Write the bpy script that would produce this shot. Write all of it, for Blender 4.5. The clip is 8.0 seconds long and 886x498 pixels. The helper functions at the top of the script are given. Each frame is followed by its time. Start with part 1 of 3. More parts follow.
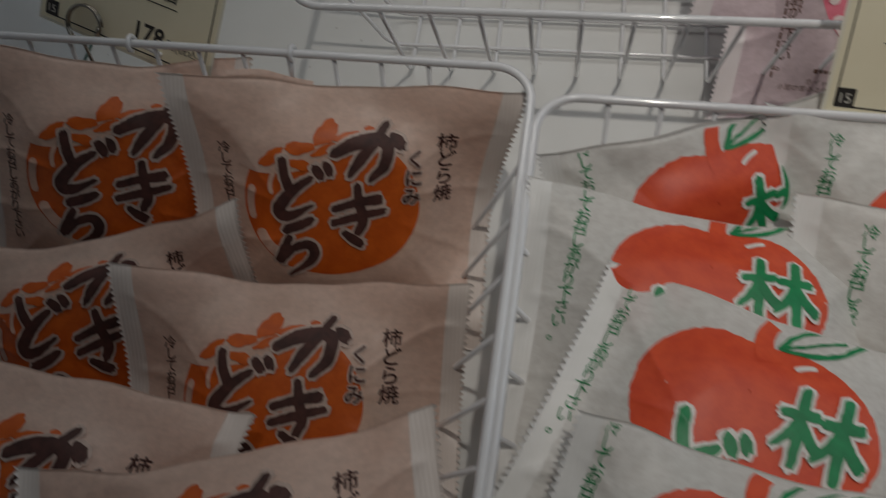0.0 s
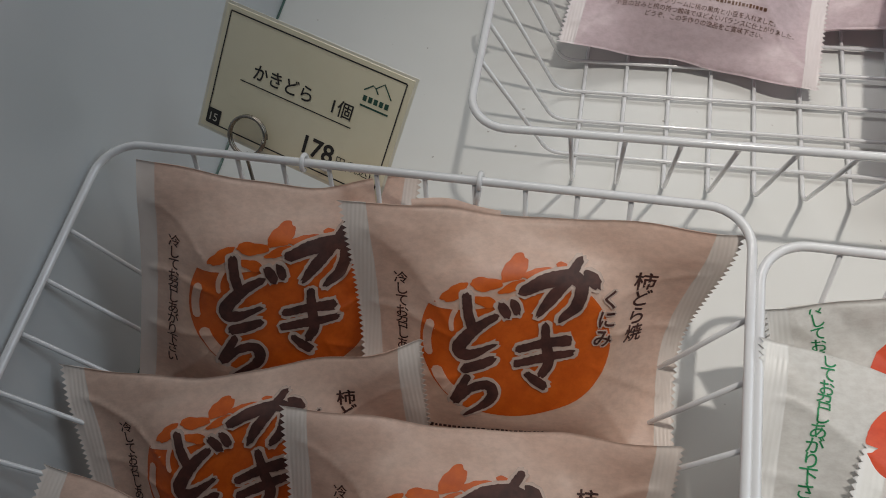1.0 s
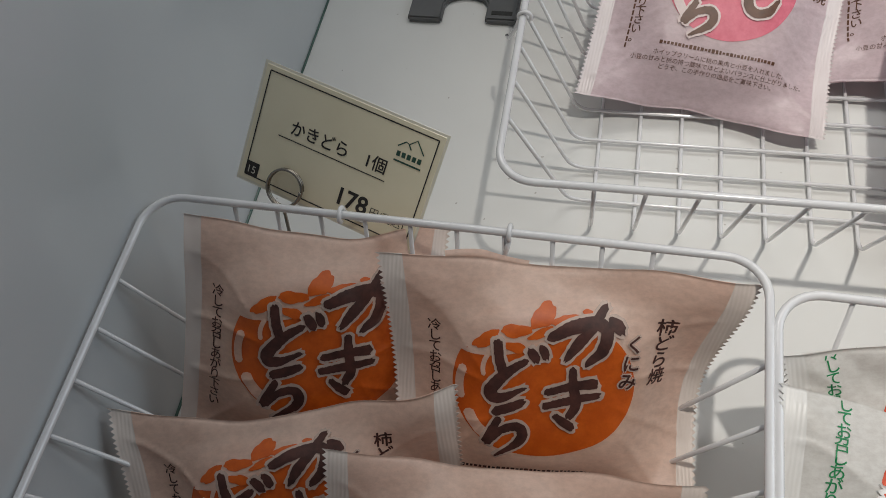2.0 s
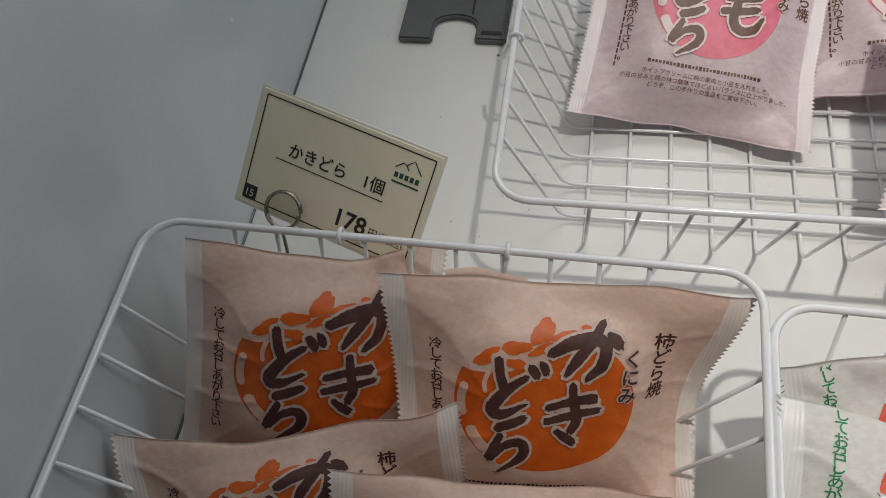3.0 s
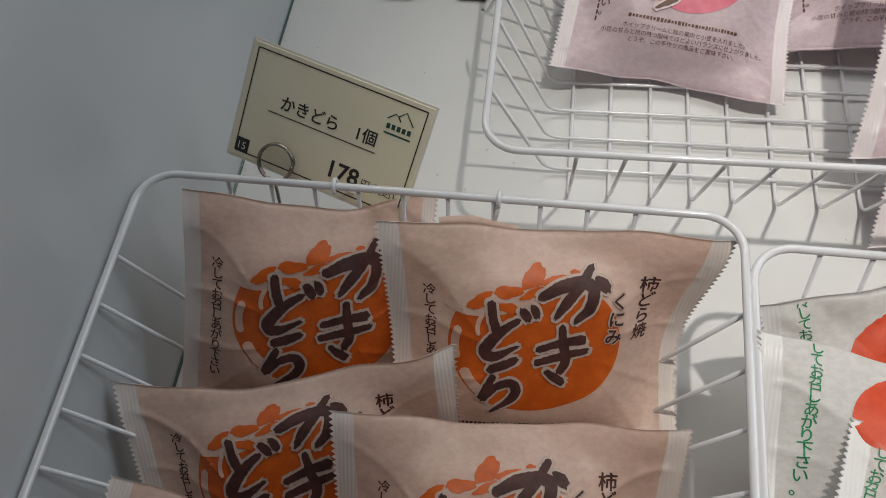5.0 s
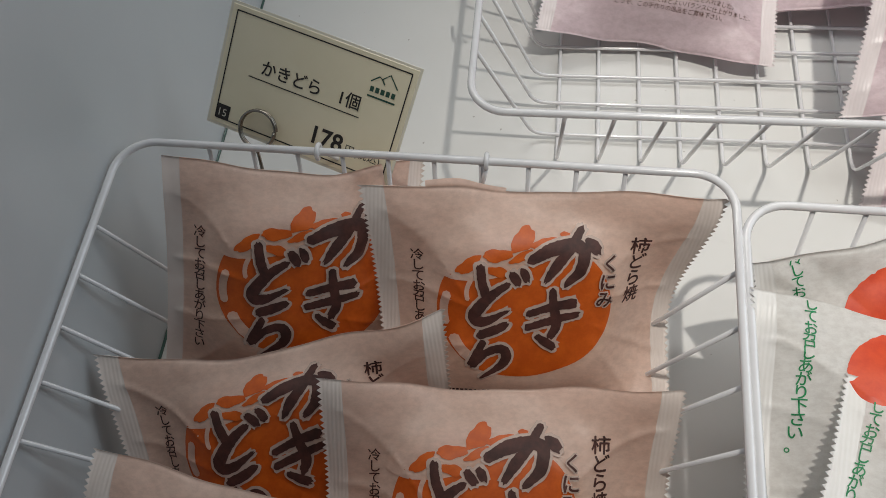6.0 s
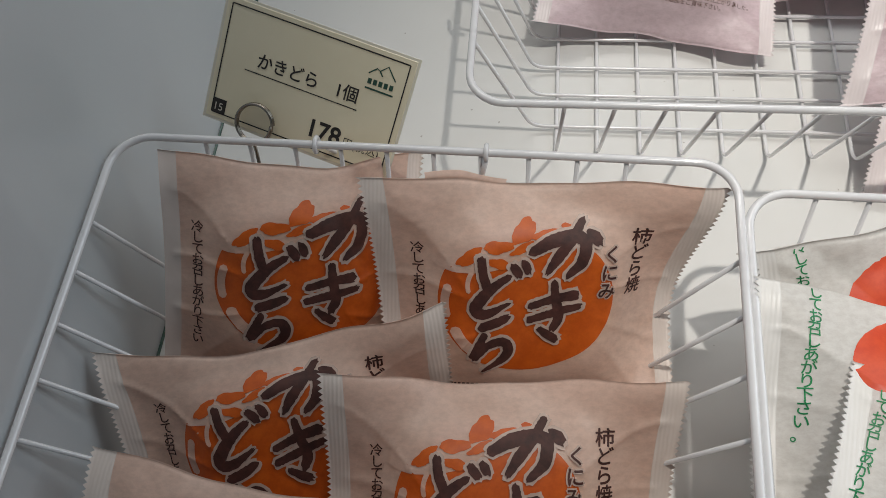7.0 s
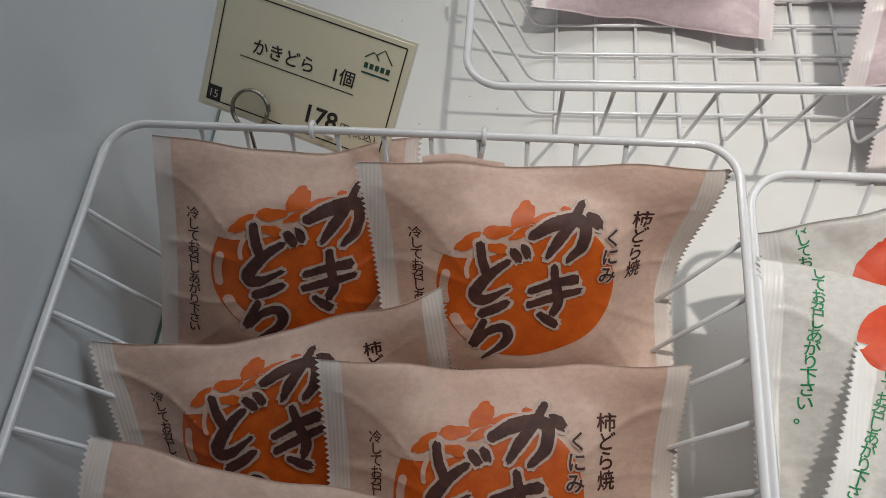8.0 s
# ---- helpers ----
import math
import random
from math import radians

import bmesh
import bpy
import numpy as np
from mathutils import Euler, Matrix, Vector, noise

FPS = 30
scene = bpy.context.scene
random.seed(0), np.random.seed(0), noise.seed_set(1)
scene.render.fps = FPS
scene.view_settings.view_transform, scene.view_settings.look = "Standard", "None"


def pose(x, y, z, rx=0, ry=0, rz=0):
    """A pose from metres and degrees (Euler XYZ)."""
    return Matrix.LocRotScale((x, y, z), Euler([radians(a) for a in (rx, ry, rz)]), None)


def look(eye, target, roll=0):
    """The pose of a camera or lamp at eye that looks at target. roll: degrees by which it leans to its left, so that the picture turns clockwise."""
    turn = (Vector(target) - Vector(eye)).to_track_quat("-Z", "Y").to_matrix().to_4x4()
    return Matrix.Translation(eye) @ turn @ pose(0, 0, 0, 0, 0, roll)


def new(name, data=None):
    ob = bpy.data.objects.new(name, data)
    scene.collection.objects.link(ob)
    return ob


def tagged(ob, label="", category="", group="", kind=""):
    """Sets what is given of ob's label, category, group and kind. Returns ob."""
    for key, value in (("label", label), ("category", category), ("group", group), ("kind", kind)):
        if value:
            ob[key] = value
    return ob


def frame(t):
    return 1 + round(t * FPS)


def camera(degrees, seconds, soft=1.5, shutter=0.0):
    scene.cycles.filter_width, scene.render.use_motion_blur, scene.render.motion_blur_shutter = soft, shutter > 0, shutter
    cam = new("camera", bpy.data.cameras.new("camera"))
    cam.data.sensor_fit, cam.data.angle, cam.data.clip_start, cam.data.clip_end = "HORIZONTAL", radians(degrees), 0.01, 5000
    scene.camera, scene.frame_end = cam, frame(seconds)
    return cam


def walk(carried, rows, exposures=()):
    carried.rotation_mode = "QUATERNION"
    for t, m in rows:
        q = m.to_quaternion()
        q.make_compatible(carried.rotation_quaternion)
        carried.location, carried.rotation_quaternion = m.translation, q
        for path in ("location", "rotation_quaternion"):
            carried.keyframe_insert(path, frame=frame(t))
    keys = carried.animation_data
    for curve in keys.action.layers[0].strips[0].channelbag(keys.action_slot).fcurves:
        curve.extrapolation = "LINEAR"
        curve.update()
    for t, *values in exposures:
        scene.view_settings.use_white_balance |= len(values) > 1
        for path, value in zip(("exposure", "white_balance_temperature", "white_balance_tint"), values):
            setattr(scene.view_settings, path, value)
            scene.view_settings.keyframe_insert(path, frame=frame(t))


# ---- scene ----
cam = camera(57.4, 8.0, soft=0.65, shutter=0.3)
PATH = [
    (0, (0.1072, -0.21, 1.1679), (-0.2559, 0.7756, -0.9455), -12.6),
    (0.5, (0.0555, -0.1813, 1.1702), (-0.3631, 0.8497, -0.9113), -13.0),
    (1, (0.0335, -0.1719, 1.1702), (-0.4236, 0.8907, -0.8865), -13.5),
    (1.5, (0.024, -0.1738, 1.182), (-0.4364, 0.9174, -0.8594), -13.1),
    (2.8, (0.0192, -0.1747, 1.1962), (-0.4122, 0.9964, -0.8075), -12.0),
    (3, (0.0156, -0.1757, 1.1974), (-0.3992, 0.9958, -0.8086), -11.5),
    (3.5, (0.0156, -0.1757, 1.2009), (-0.3682, 1.0, -0.8098), -10.5),
    (4, (0.0094, -0.1813, 1.1985), (-0.354, 0.9792, -0.824), -10.0),
    (4.5, (0.0093, -0.1825, 1.2068), (-0.3308, 0.9473, -0.8358), -9.7),
    (5, (0.0066, -0.1894, 1.2033), (-0.3043, 0.9128, -0.8594), -8.9),
    (6.5, (0.0075, -0.1942, 1.1903), (-0.2617, 0.868, -0.9007), -9.0),
    (7, (0.0051, -0.1952, 1.1891), (-0.2592, 0.8714, -0.8995), -8.9),
    (7.5, (0.0026, -0.1975, 1.1867), (-0.2604, 0.8715, -0.9007), -9.1),
    (8, (0.0061, -0.1988, 1.1832), (-0.2607, 0.8644, -0.9066), -9.5),
]
walk(cam, [(t, look(eye, target, roll)) for t, eye, target, roll in PATH],
     exposures=[(0.0, -1.22), (0.5, -0.52), (1.0, -0.28), (1.5, -0.2), (3.0, -0.17), (5.0, -0.14), (6.5, 0.0), (8.0, 0.0)])

# ---- light ----
ZS, ZF, ZR = 0.8172, 0.8195, 0.9      # shelf top, basket floor, basket rim

world = bpy.data.worlds.new("world")
scene.world = world
world.use_nodes = True
world.node_tree.nodes["Background"].inputs[0].default_value = (0.62, 0.70, 0.80, 1)
world.node_tree.nodes["Background"].inputs[1].default_value = 0.035


def lamp(name, kind, m, power, colour, **more):
    data = bpy.data.lights.new(name, kind)
    data.energy, data.color = power, colour
    ob = new(name, data)
    ob.matrix_world = m
    if kind == "AREA":
        data.shape, data.size, data.size_y = "RECTANGLE", more["size"][0], more["size"][1]
    else:
        data.shadow_soft_size = more["radius"]
        data.spot_size, data.spot_blend = radians(more["cone"]), more["blend"]
    return ob


lamp("case_spotlight", "SPOT", look((0.27, -0.10, 2.2), (0.31, 0.09, 0.82)), 46.0, (1.0, 0.945, 0.87), radius=0.018, cone=40, blend=1.0)
# cool fill added from the right to brighten the side panel; no real fitting
lamp("side_fill", "AREA", look((1.55, 0.40, 1.75), (-0.18, 0.0, 0.9)), 9.6, (0.80, 0.91, 1.0), size=(0.9, 1.6))
# added fill that lifts the rear of the shelf above the front; unseen source
lamp("back_fill", "AREA", look((-0.15, 0.55, 1.75), (-0.10, 0.1, 0.82)), 4.3, (1.0, 0.97, 0.93), size=(1.3, 0.2))


# ---- materials ----
def material(name, rough=0.5, metal=0.0, coat=0.0):
    m = bpy.data.materials.new(name)
    m.use_nodes = True
    b = m.node_tree.nodes["Principled BSDF"]
    b.inputs["Roughness"].default_value, b.inputs["Metallic"].default_value = rough, metal
    b.inputs["Coat Weight"].default_value = coat
    return m, m.node_tree, b


def node(tree, kind, **values):
    n = tree.nodes.new(kind)
    for key, value in values.items():
        if key in n.inputs:
            n.inputs[key].default_value = value
    return n


def noise_node(tree, scale, detail=4.0, rough=0.55, stretch=None):
    co = tree.nodes.new("ShaderNodeTexCoord")
    n = node(tree, "ShaderNodeTexNoise", Scale=scale, Detail=detail, Roughness=rough)
    if stretch:
        mp = tree.nodes.new("ShaderNodeMapping")
        mp.inputs["Scale"].default_value = stretch
        tree.links.new(co.outputs["Object"], mp.inputs[0])
        tree.links.new(mp.outputs[0], n.inputs["Vector"])
    else:
        tree.links.new(co.outputs["Object"], n.inputs["Vector"])
    return n


def ramp(tree, source, stops):
    r = tree.nodes.new("ShaderNodeValToRGB")
    el = r.color_ramp.elements
    while len(el) < len(stops):
        el.new(0.5)
    for e, (p, c) in zip(el, stops):
        e.position, e.color = p, (*c, 1)
    tree.links.new(source, r.inputs[0])
    return r


def mixed(tree, fac, a, b):
    x = tree.nodes.new("ShaderNodeMix")
    x.data_type = "RGBA"
    for slot, v in ((0, fac), (6, a), (7, b)):
        if isinstance(v, (int, float)):
            x.inputs[slot].default_value = v
        elif isinstance(v, tuple):
            x.inputs[slot].default_value = (*v, 1)
        else:
            tree.links.new(v, x.inputs[slot])
    return x.outputs[2]


def bumped(tree, b, height, strength, distance):
    n = node(tree, "ShaderNodeBump", Strength=strength, Distance=distance)
    tree.links.new(height, n.inputs["Height"])
    tree.links.new(n.outputs[0], b.inputs["Normal"])


def painted(name, a, b, scale, rough, bump=0.0, coat=0.0, metal=0.0, specks=None):
    m, t, p = material(name, rough, metal, coat)
    big, fine = noise_node(t, scale), noise_node(t, scale * 14, 3)
    colour = ramp(t, big.outputs["Fac"], [(0.35, a), (0.65, b)]).outputs[0]
    if specks:
        sp = noise_node(t, 240, 2, 0.4)
        mask = ramp(t, sp.outputs["Fac"], [(0.765, (0, 0, 0)), (0.785, (1, 1, 1))]).outputs[0]
        colour = mixed(t, mask, colour, specks)
    t.links.new(colour, p.inputs["Base Color"])
    rr = node(t, "ShaderNodeMapRange")
    rr.inputs["To Min"].default_value, rr.inputs["To Max"].default_value = rough * 0.8, rough * 1.25
    t.links.new(fine.outputs["Fac"], rr.inputs[0])
    t.links.new(rr.outputs[0], p.inputs["Roughness"])
    if bump:
        bumped(t, p, fine.outputs["Fac"], bump, 0.0006)
    return m


def film(name, clean, mottle, inside, show):
    """Thin waxed paper: fibrous, a little translucent; the cake inside shows through where it touches."""
    m, t, p = material(name, 0.40)
    fibre = noise_node(t, 55, 6, 0.65, (1, 2.2, 1))
    blot = noise_node(t, 18, 3)
    colour = ramp(t, fibre.outputs["Fac"], [(0.3, mottle), (0.7, clean)]).outputs[0]
    co = t.nodes.new("ShaderNodeTexCoord")
    mp = t.nodes.new("ShaderNodeMapping")
    mp.inputs["Scale"].default_value = (17.5, 19.0, 0)
    t.links.new(co.outputs["Object"], mp.inputs[0])
    ln = t.nodes.new("ShaderNodeVectorMath")
    ln.operation = "LENGTH"
    t.links.new(mp.outputs[0], ln.inputs[0])
    add = t.nodes.new("ShaderNodeMath")
    add.operation = "MULTIPLY_ADD"
    add.inputs[1].default_value = 0.55
    t.links.new(blot.outputs["Fac"], add.inputs[0])
    t.links.new(ln.outputs["Value"], add.inputs[2])
    mask = ramp(t, add.outputs[0], [(0.55, (show, show, show)), (0.999, (0, 0, 0))]).outputs[0]
    colour = mixed(t, mask, colour, inside)
    pulp = noise_node(t, 260, 5, 0.7, (1, 1.6, 1))
    flecks = ramp(t, pulp.outputs["Fac"], [(0.36, (0.845, 0.83, 0.82)), (0.62, (1.0, 1.0, 1.0))]).outputs[0]
    mul = t.nodes.new("ShaderNodeMix")
    mul.data_type, mul.blend_type = "RGBA", "MULTIPLY"
    mul.inputs[0].default_value = 0.8
    t.links.new(colour, mul.inputs[6])
    t.links.new(flecks, mul.inputs[7])
    colour = mul.outputs[2]
    t.links.new(colour, p.inputs["Base Color"])
    p.inputs["Specular IOR Level"].default_value = 0.45
    bumped(t, p, fibre.outputs["Fac"], 0.12, 0.0006)
    thin = t.nodes.new("ShaderNodeBsdfTranslucent")
    t.links.new(colour, thin.inputs[0])
    mix = t.nodes.new("ShaderNodeMixShader")
    mix.inputs[0].default_value = 0.30
    t.links.new(p.outputs[0], mix.inputs[1])
    t.links.new(thin.outputs[0], mix.inputs[2])
    t.links.new(mix.outputs[0], t.nodes["Material Output"].inputs[0])
    return m


def seal_film(name, a, b, ribs=0.2):
    """Crimped end of the wrapper: fine parallel ribs along its edge."""
    m, t, p = material(name, 0.38)
    fibre = noise_node(t, 60, 5, 0.6)
    colour = ramp(t, fibre.outputs["Fac"], [(0.3, a), (0.7, b)]).outputs[0]
    t.links.new(colour, p.inputs["Base Color"])
    co = t.nodes.new("ShaderNodeTexCoord")
    w = node(t, "ShaderNodeTexWave", Scale=190.0, Distortion=0.6)
    t.links.new(co.outputs["Object"], w.inputs[0])
    bumped(t, p, w.outputs["Fac"], ribs, 0.0003)
    return m


def ink(name, a, b, rough=0.45):
    m, t, p = material(name, rough)
    n = noise_node(t, 130, 5, 0.7)
    t.links.new(ramp(t, n.outputs["Fac"], [(0.38, a), (0.62, b)]).outputs[0], p.inputs["Base Color"])
    return m


SHELF = painted("white_shelf_laminate", (0.70, 0.70, 0.68), (0.76, 0.76, 0.74), 6, 0.38, 0.05, specks=(0.45, 0.43, 0.40))
PANEL = painted("grey_panel_paint", (0.52, 0.545, 0.56), (0.60, 0.62, 0.635), 3, 0.24, 0.04, coat=0.25)
ROOM = painted("plain_plaster", (0.55, 0.56, 0.57), (0.63, 0.63, 0.63), 2, 0.8, 0.1)
FLOORING = painted("store_flooring", (0.30, 0.29, 0.28), (0.38, 0.37, 0.35), 3, 0.4, 0.05)
WIRE = painted("white_coated_wire", (0.76, 0.76, 0.78), (0.84, 0.84, 0.85), 30, 0.15, 0.10, coat=1.0)
STEEL = painted("bright_steel", (0.24, 0.22, 0.19), (0.38, 0.35, 0.31), 60, 0.22, 0.05, metal=1.0)
CARD = painted("cream_card", (0.83, 0.76, 0.555), (0.87, 0.80, 0.60), 25, 0.35, 0.04, coat=0.3)
SLEEVE = painted("clear_sleeve_edge", (0.80, 0.76, 0.62), (0.86, 0.82, 0.70), 40, 0.15, 0.03, coat=0.6)
BLACK = ink("black_print", (0.018, 0.015, 0.014), (0.03, 0.026, 0.024))
CARDGREEN = ink("dark_green_print", (0.02, 0.07, 0.05), (0.03, 0.09, 0.06))
CARDWHITE = ink("pale_print", (0.6, 0.58, 0.5), (0.66, 0.63, 0.55))
GREYPLASTIC = painted("dark_grey_plastic", (0.085, 0.088, 0.09), (0.12, 0.122, 0.125), 20, 0.5, 0.2)
GREENEDGE = painted("green_glass_edge", (0.05, 0.10, 0.085), (0.08, 0.15, 0.125), 20, 0.15, coat=0.5)
# near-black colour that stands for shade inside the bracket's slot and seam
DARKSLOT = painted("shadowed_slot", (0.018, 0.018, 0.018), (0.03, 0.03, 0.03), 20, 0.7)

K_FILM = film("peach_waxed_film", (0.94, 0.715, 0.60), (0.89, 0.645, 0.53), (0.87, 0.53, 0.32), 0.50)
K_SEAL = seal_film("peach_crimped_film", (0.73, 0.63, 0.57), (0.80, 0.71, 0.65))
K_FOLD = seal_film("pale_folded_film", (0.76, 0.65, 0.59), (0.83, 0.73, 0.67), 0.0)
K_DISC = ink("orange_print", (0.56, 0.088, 0.003), (0.67, 0.122, 0.007))
K_HALO = ink("greyish_pink_halo", (0.50, 0.37, 0.31), (0.62, 0.47, 0.40))
K_INK = ink("dark_maroon_print", (0.042, 0.013, 0.010), (0.088, 0.028, 0.021), 0.6)
A_FILM = film("white_waxed_film", (0.92, 0.905, 0.87), (0.885, 0.865, 0.825), (0.86, 0.79, 0.69), 0.2)
A_SEAL = seal_film("white_crimped_film", (0.80, 0.785, 0.75), (0.86, 0.845, 0.82))
A_DISC = ink("red_print", (0.66, 0.065, 0.022), (0.76, 0.095, 0.03))
A_HALO = ink("white_print", (0.74, 0.70, 0.66), (0.80, 0.77, 0.73))
A_INK = ink("green_print", (0.004, 0.19, 0.062), (0.008, 0.27, 0.09))
M_FILM = film("pink_waxed_film", (0.87, 0.725, 0.76), (0.82, 0.665, 0.705), (0.79, 0.60, 0.575), 0.28)
M_SEAL = seal_film("pink_crimped_film", (0.76, 0.68, 0.68), (0.82, 0.75, 0.75))
M_DISC = ink("rose_print", (0.72, 0.145, 0.215), (0.80, 0.20, 0.27))
M_HALO = ink("pale_pink_halo", (0.74, 0.60, 0.58), (0.80, 0.67, 0.65))
M_INK = ink("brown_print", (0.10, 0.042, 0.022), (0.15, 0.065, 0.036))


# ---- building blocks ----
def mesh_of(name, verts, faces, mat, smooth=True):
    me = bpy.data.meshes.new(name)
    me.from_pydata([tuple(map(float, v)) for v in verts], [], [tuple(map(int, f)) for f in faces])
    me.materials.append(mat)
    for p in me.polygons:
        p.use_smooth = smooth
    me.update()
    return me


def piece(name, verts, faces, mat, parent=None, label="", smooth=True):
    ob = new(name, mesh_of(name, verts, faces, mat, smooth))
    ob.parent = parent
    return tagged(ob, label)


def part(name, bm, mat, parent=None, label="", smooth=False):
    me = bpy.data.meshes.new(name)
    bm.to_mesh(me)
    bm.free()
    me.materials.append(mat)
    for p in me.polygons:
        p.use_smooth = smooth
    ob = new(name, me)
    ob.parent = parent
    return tagged(ob, label)


def slab(x0, x1, y0, y1, z0, z1, bevel=0.002, seg=2):
    bm = bmesh.new()
    bmesh.ops.create_cube(bm, size=1, matrix=Matrix.Translation(((x0 + x1) / 2, (y0 + y1) / 2, (z0 + z1) / 2)) @ Matrix.Diagonal((x1 - x0, y1 - y0, z1 - z0, 1)))
    if bevel:
        bmesh.ops.bevel(bm, geom=bm.edges[:], offset=bevel, segments=seg, affect="EDGES", profile=0.5)
    return bm


def tube(points, r, seg=10, closed=False):
    """Vertices and faces of a round wire along the points."""
    pts = [Vector(p) for p in points]
    n = len(pts)
    verts, faces, up = [], [], None
    for i, p in enumerate(pts):
        a = pts[(i - 1) % n] if closed or i else p
        b = pts[(i + 1) % n] if closed or i < n - 1 else p
        d = (b - a).normalized()
        if up is None:
            up = d.orthogonal().normalized()
        up = (up - d * up.dot(d)).normalized()
        side = d.cross(up)
        for k in range(seg):
            w = 2 * math.pi * k / seg
            verts.append(p + (up * math.cos(w) + side * math.sin(w)) * r)
    for i in range(n if closed else n - 1):
        j = (i + 1) % n
        shift = 0
        if closed and j == 0:
            shift = min(range(seg), key=lambda s: (verts[i * seg] - verts[s]).length)
        for k in range(seg):
            faces.append((i * seg + k, i * seg + (k + 1) % seg, j * seg + (k + 1 + shift) % seg, j * seg + (k + shift) % seg))
    if not closed:
        faces += [tuple(range(seg))[::-1], tuple((n - 1) * seg + k for k in range(seg))]
    return verts, faces


def rounded(points, r, steps=5):
    """The open line with its corners rounded by radius r."""
    pts = [Vector(p) for p in points]
    out = [pts[0]]
    for a, b, c in zip(pts, pts[1:], pts[2:]):
        u, v = (a - b).normalized(), (c - b).normalized()
        k = min(r, (a - b).length * 0.45, (c - b).length * 0.45)
        p, q = b + u * k, b + v * k
        for s in range(steps + 1):
            t = s / steps
            out.append(p * (1 - t) ** 2 + b * 2 * t * (1 - t) + q * t * t)
    return out + [pts[-1]]


GLYPHS = {}


def glyph(text, bold=0.0):
    """Flat outline of the text in em units, centred on the character box."""
    key = (text, bold)
    if key not in GLYPHS:
        cu = bpy.data.curves.new("letter", "FONT")
        cu.body, cu.size, cu.offset, cu.resolution_u = text, 1.0, bold, 4
        ob = new("letter", cu)
        me = ob.evaluated_get(bpy.context.evaluated_depsgraph_get()).to_mesh()
        co = np.array([v.co[:2] for v in me.vertices]).reshape(-1, 2)
        fs = [tuple(p.vertices) for p in me.polygons]
        bpy.data.objects.remove(ob)
        mid = (co[:, 0].min() + co[:, 0].max()) / 2 if len(text) > 1 else 0.5
        GLYPHS[key] = (co - (mid, 0.38), fs)
    return GLYPHS[key]


def refined(co, faces, longest):
    """The same flat shape with its edges cut down to that length."""
    bm = bmesh.new()
    vs = [bm.verts.new((x, y, 0)) for x, y in co]
    for f in faces:
        if len(set(f)) > 2:
            try:
                bm.faces.new([vs[i] for i in f])
            except ValueError:
                pass
    for _ in range(4):
        bmesh.ops.triangulate(bm, faces=bm.faces[:])
        long = [e for e in bm.edges if e.calc_length() > longest]
        if not long:
            break
        bmesh.ops.subdivide_edges(bm, edges=long, cuts=1)
    bmesh.ops.triangulate(bm, faces=bm.faces[:])
    bm.verts.index_update()
    out = np.array([v.co[:2] for v in bm.verts]).reshape(-1, 2), [tuple(v.index for v in f.verts) for f in bm.faces]
    bm.free()
    return out


def joined(shapes):
    co, fs, n = [], [], 0
    for c, f in shapes:
        co.append(np.asarray(c))
        fs += [tuple(i + n for i in q) for q in f]
        n += len(c)
    return np.concatenate(co), fs


def placed(shape, x, y, size, turn=0.0, sx=1.0):
    c, f = shape
    a = radians(turn)
    c = c * (size * sx, size)
    return np.stack([c[:, 0] * math.cos(a) - c[:, 1] * math.sin(a) + x, c[:, 0] * math.sin(a) + c[:, 1] * math.cos(a) + y], 1), f


def blob(x, y, rx, ry, turn=0.0, ragged=0.0, seed=0, n=40, shape=None):
    """A filled roundish patch made of rings."""
    rng = random.Random(seed)
    ph = [rng.uniform(0, 6.28) for _ in range(4)]
    co, fs = [(x, y)], []
    a = radians(turn)
    rings = 7
    for k in range(1, rings + 1):
        for i in range(n):
            w = 2 * math.pi * i / n
            g = 1 + ragged * (math.sin(3 * w + ph[0]) * 0.5 + math.sin(5 * w + ph[1]) * 0.35 + math.sin(9 * w + ph[2]) * 0.2)
            if shape:
                g *= shape(w)
            px, py = rx * math.cos(w) * g * k / rings, ry * math.sin(w) * g * k / rings
            co.append((x + px * math.cos(a) - py * math.sin(a), y + px * math.sin(a) + py * math.cos(a)))
    for i in range(n):
        fs.append((0, 1 + i, 1 + (i + 1) % n))
        for k in range(rings - 1):
            p, q = 1 + k * n, 1 + (k + 1) * n
            fs.append((p + i, q + i, q + (i + 1) % n, p + (i + 1) % n))
    return np.array(co), fs


def stroke(points, width):
    """A flat band along the points; width may be one number or one for each point."""
    p = np.array(points, float)
    d = np.gradient(p, axis=0)
    d /= np.linalg.norm(d, axis=1)[:, None]
    nrm = np.stack([-d[:, 1], d[:, 0]], 1)
    w = np.broadcast_to(np.array(width, float), (len(p),))[:, None] / 2
    co = np.concatenate([p + nrm * w, p - nrm * w])
    n = len(p)
    return co, [(i, i + 1, n + i + 1, n + i) for i in range(n - 1)]


def curve_points(p0, p1, p2, n=14):
    t = np.linspace(0, 1, n)[:, None]
    return (1 - t) ** 2 * np.array(p0) + 2 * t * (1 - t) * np.array(p1) + t * t * np.array(p2)


def column(text, x, y, pitch, size, bold=0.0, lean=0.0):
    return joined([placed(glyph(ch, bold), x + lean * i, y - pitch * i, size) for i, ch in enumerate(text)])


# ---- wrapped cakes ----
H, MM = 0.116, 0.00118      # wrapper height; unit of the print layout


def ss(a, b, x):
    t = np.clip((x - a) / (b - a), 0, 1)
    return t * t * (3 - 2 * t)


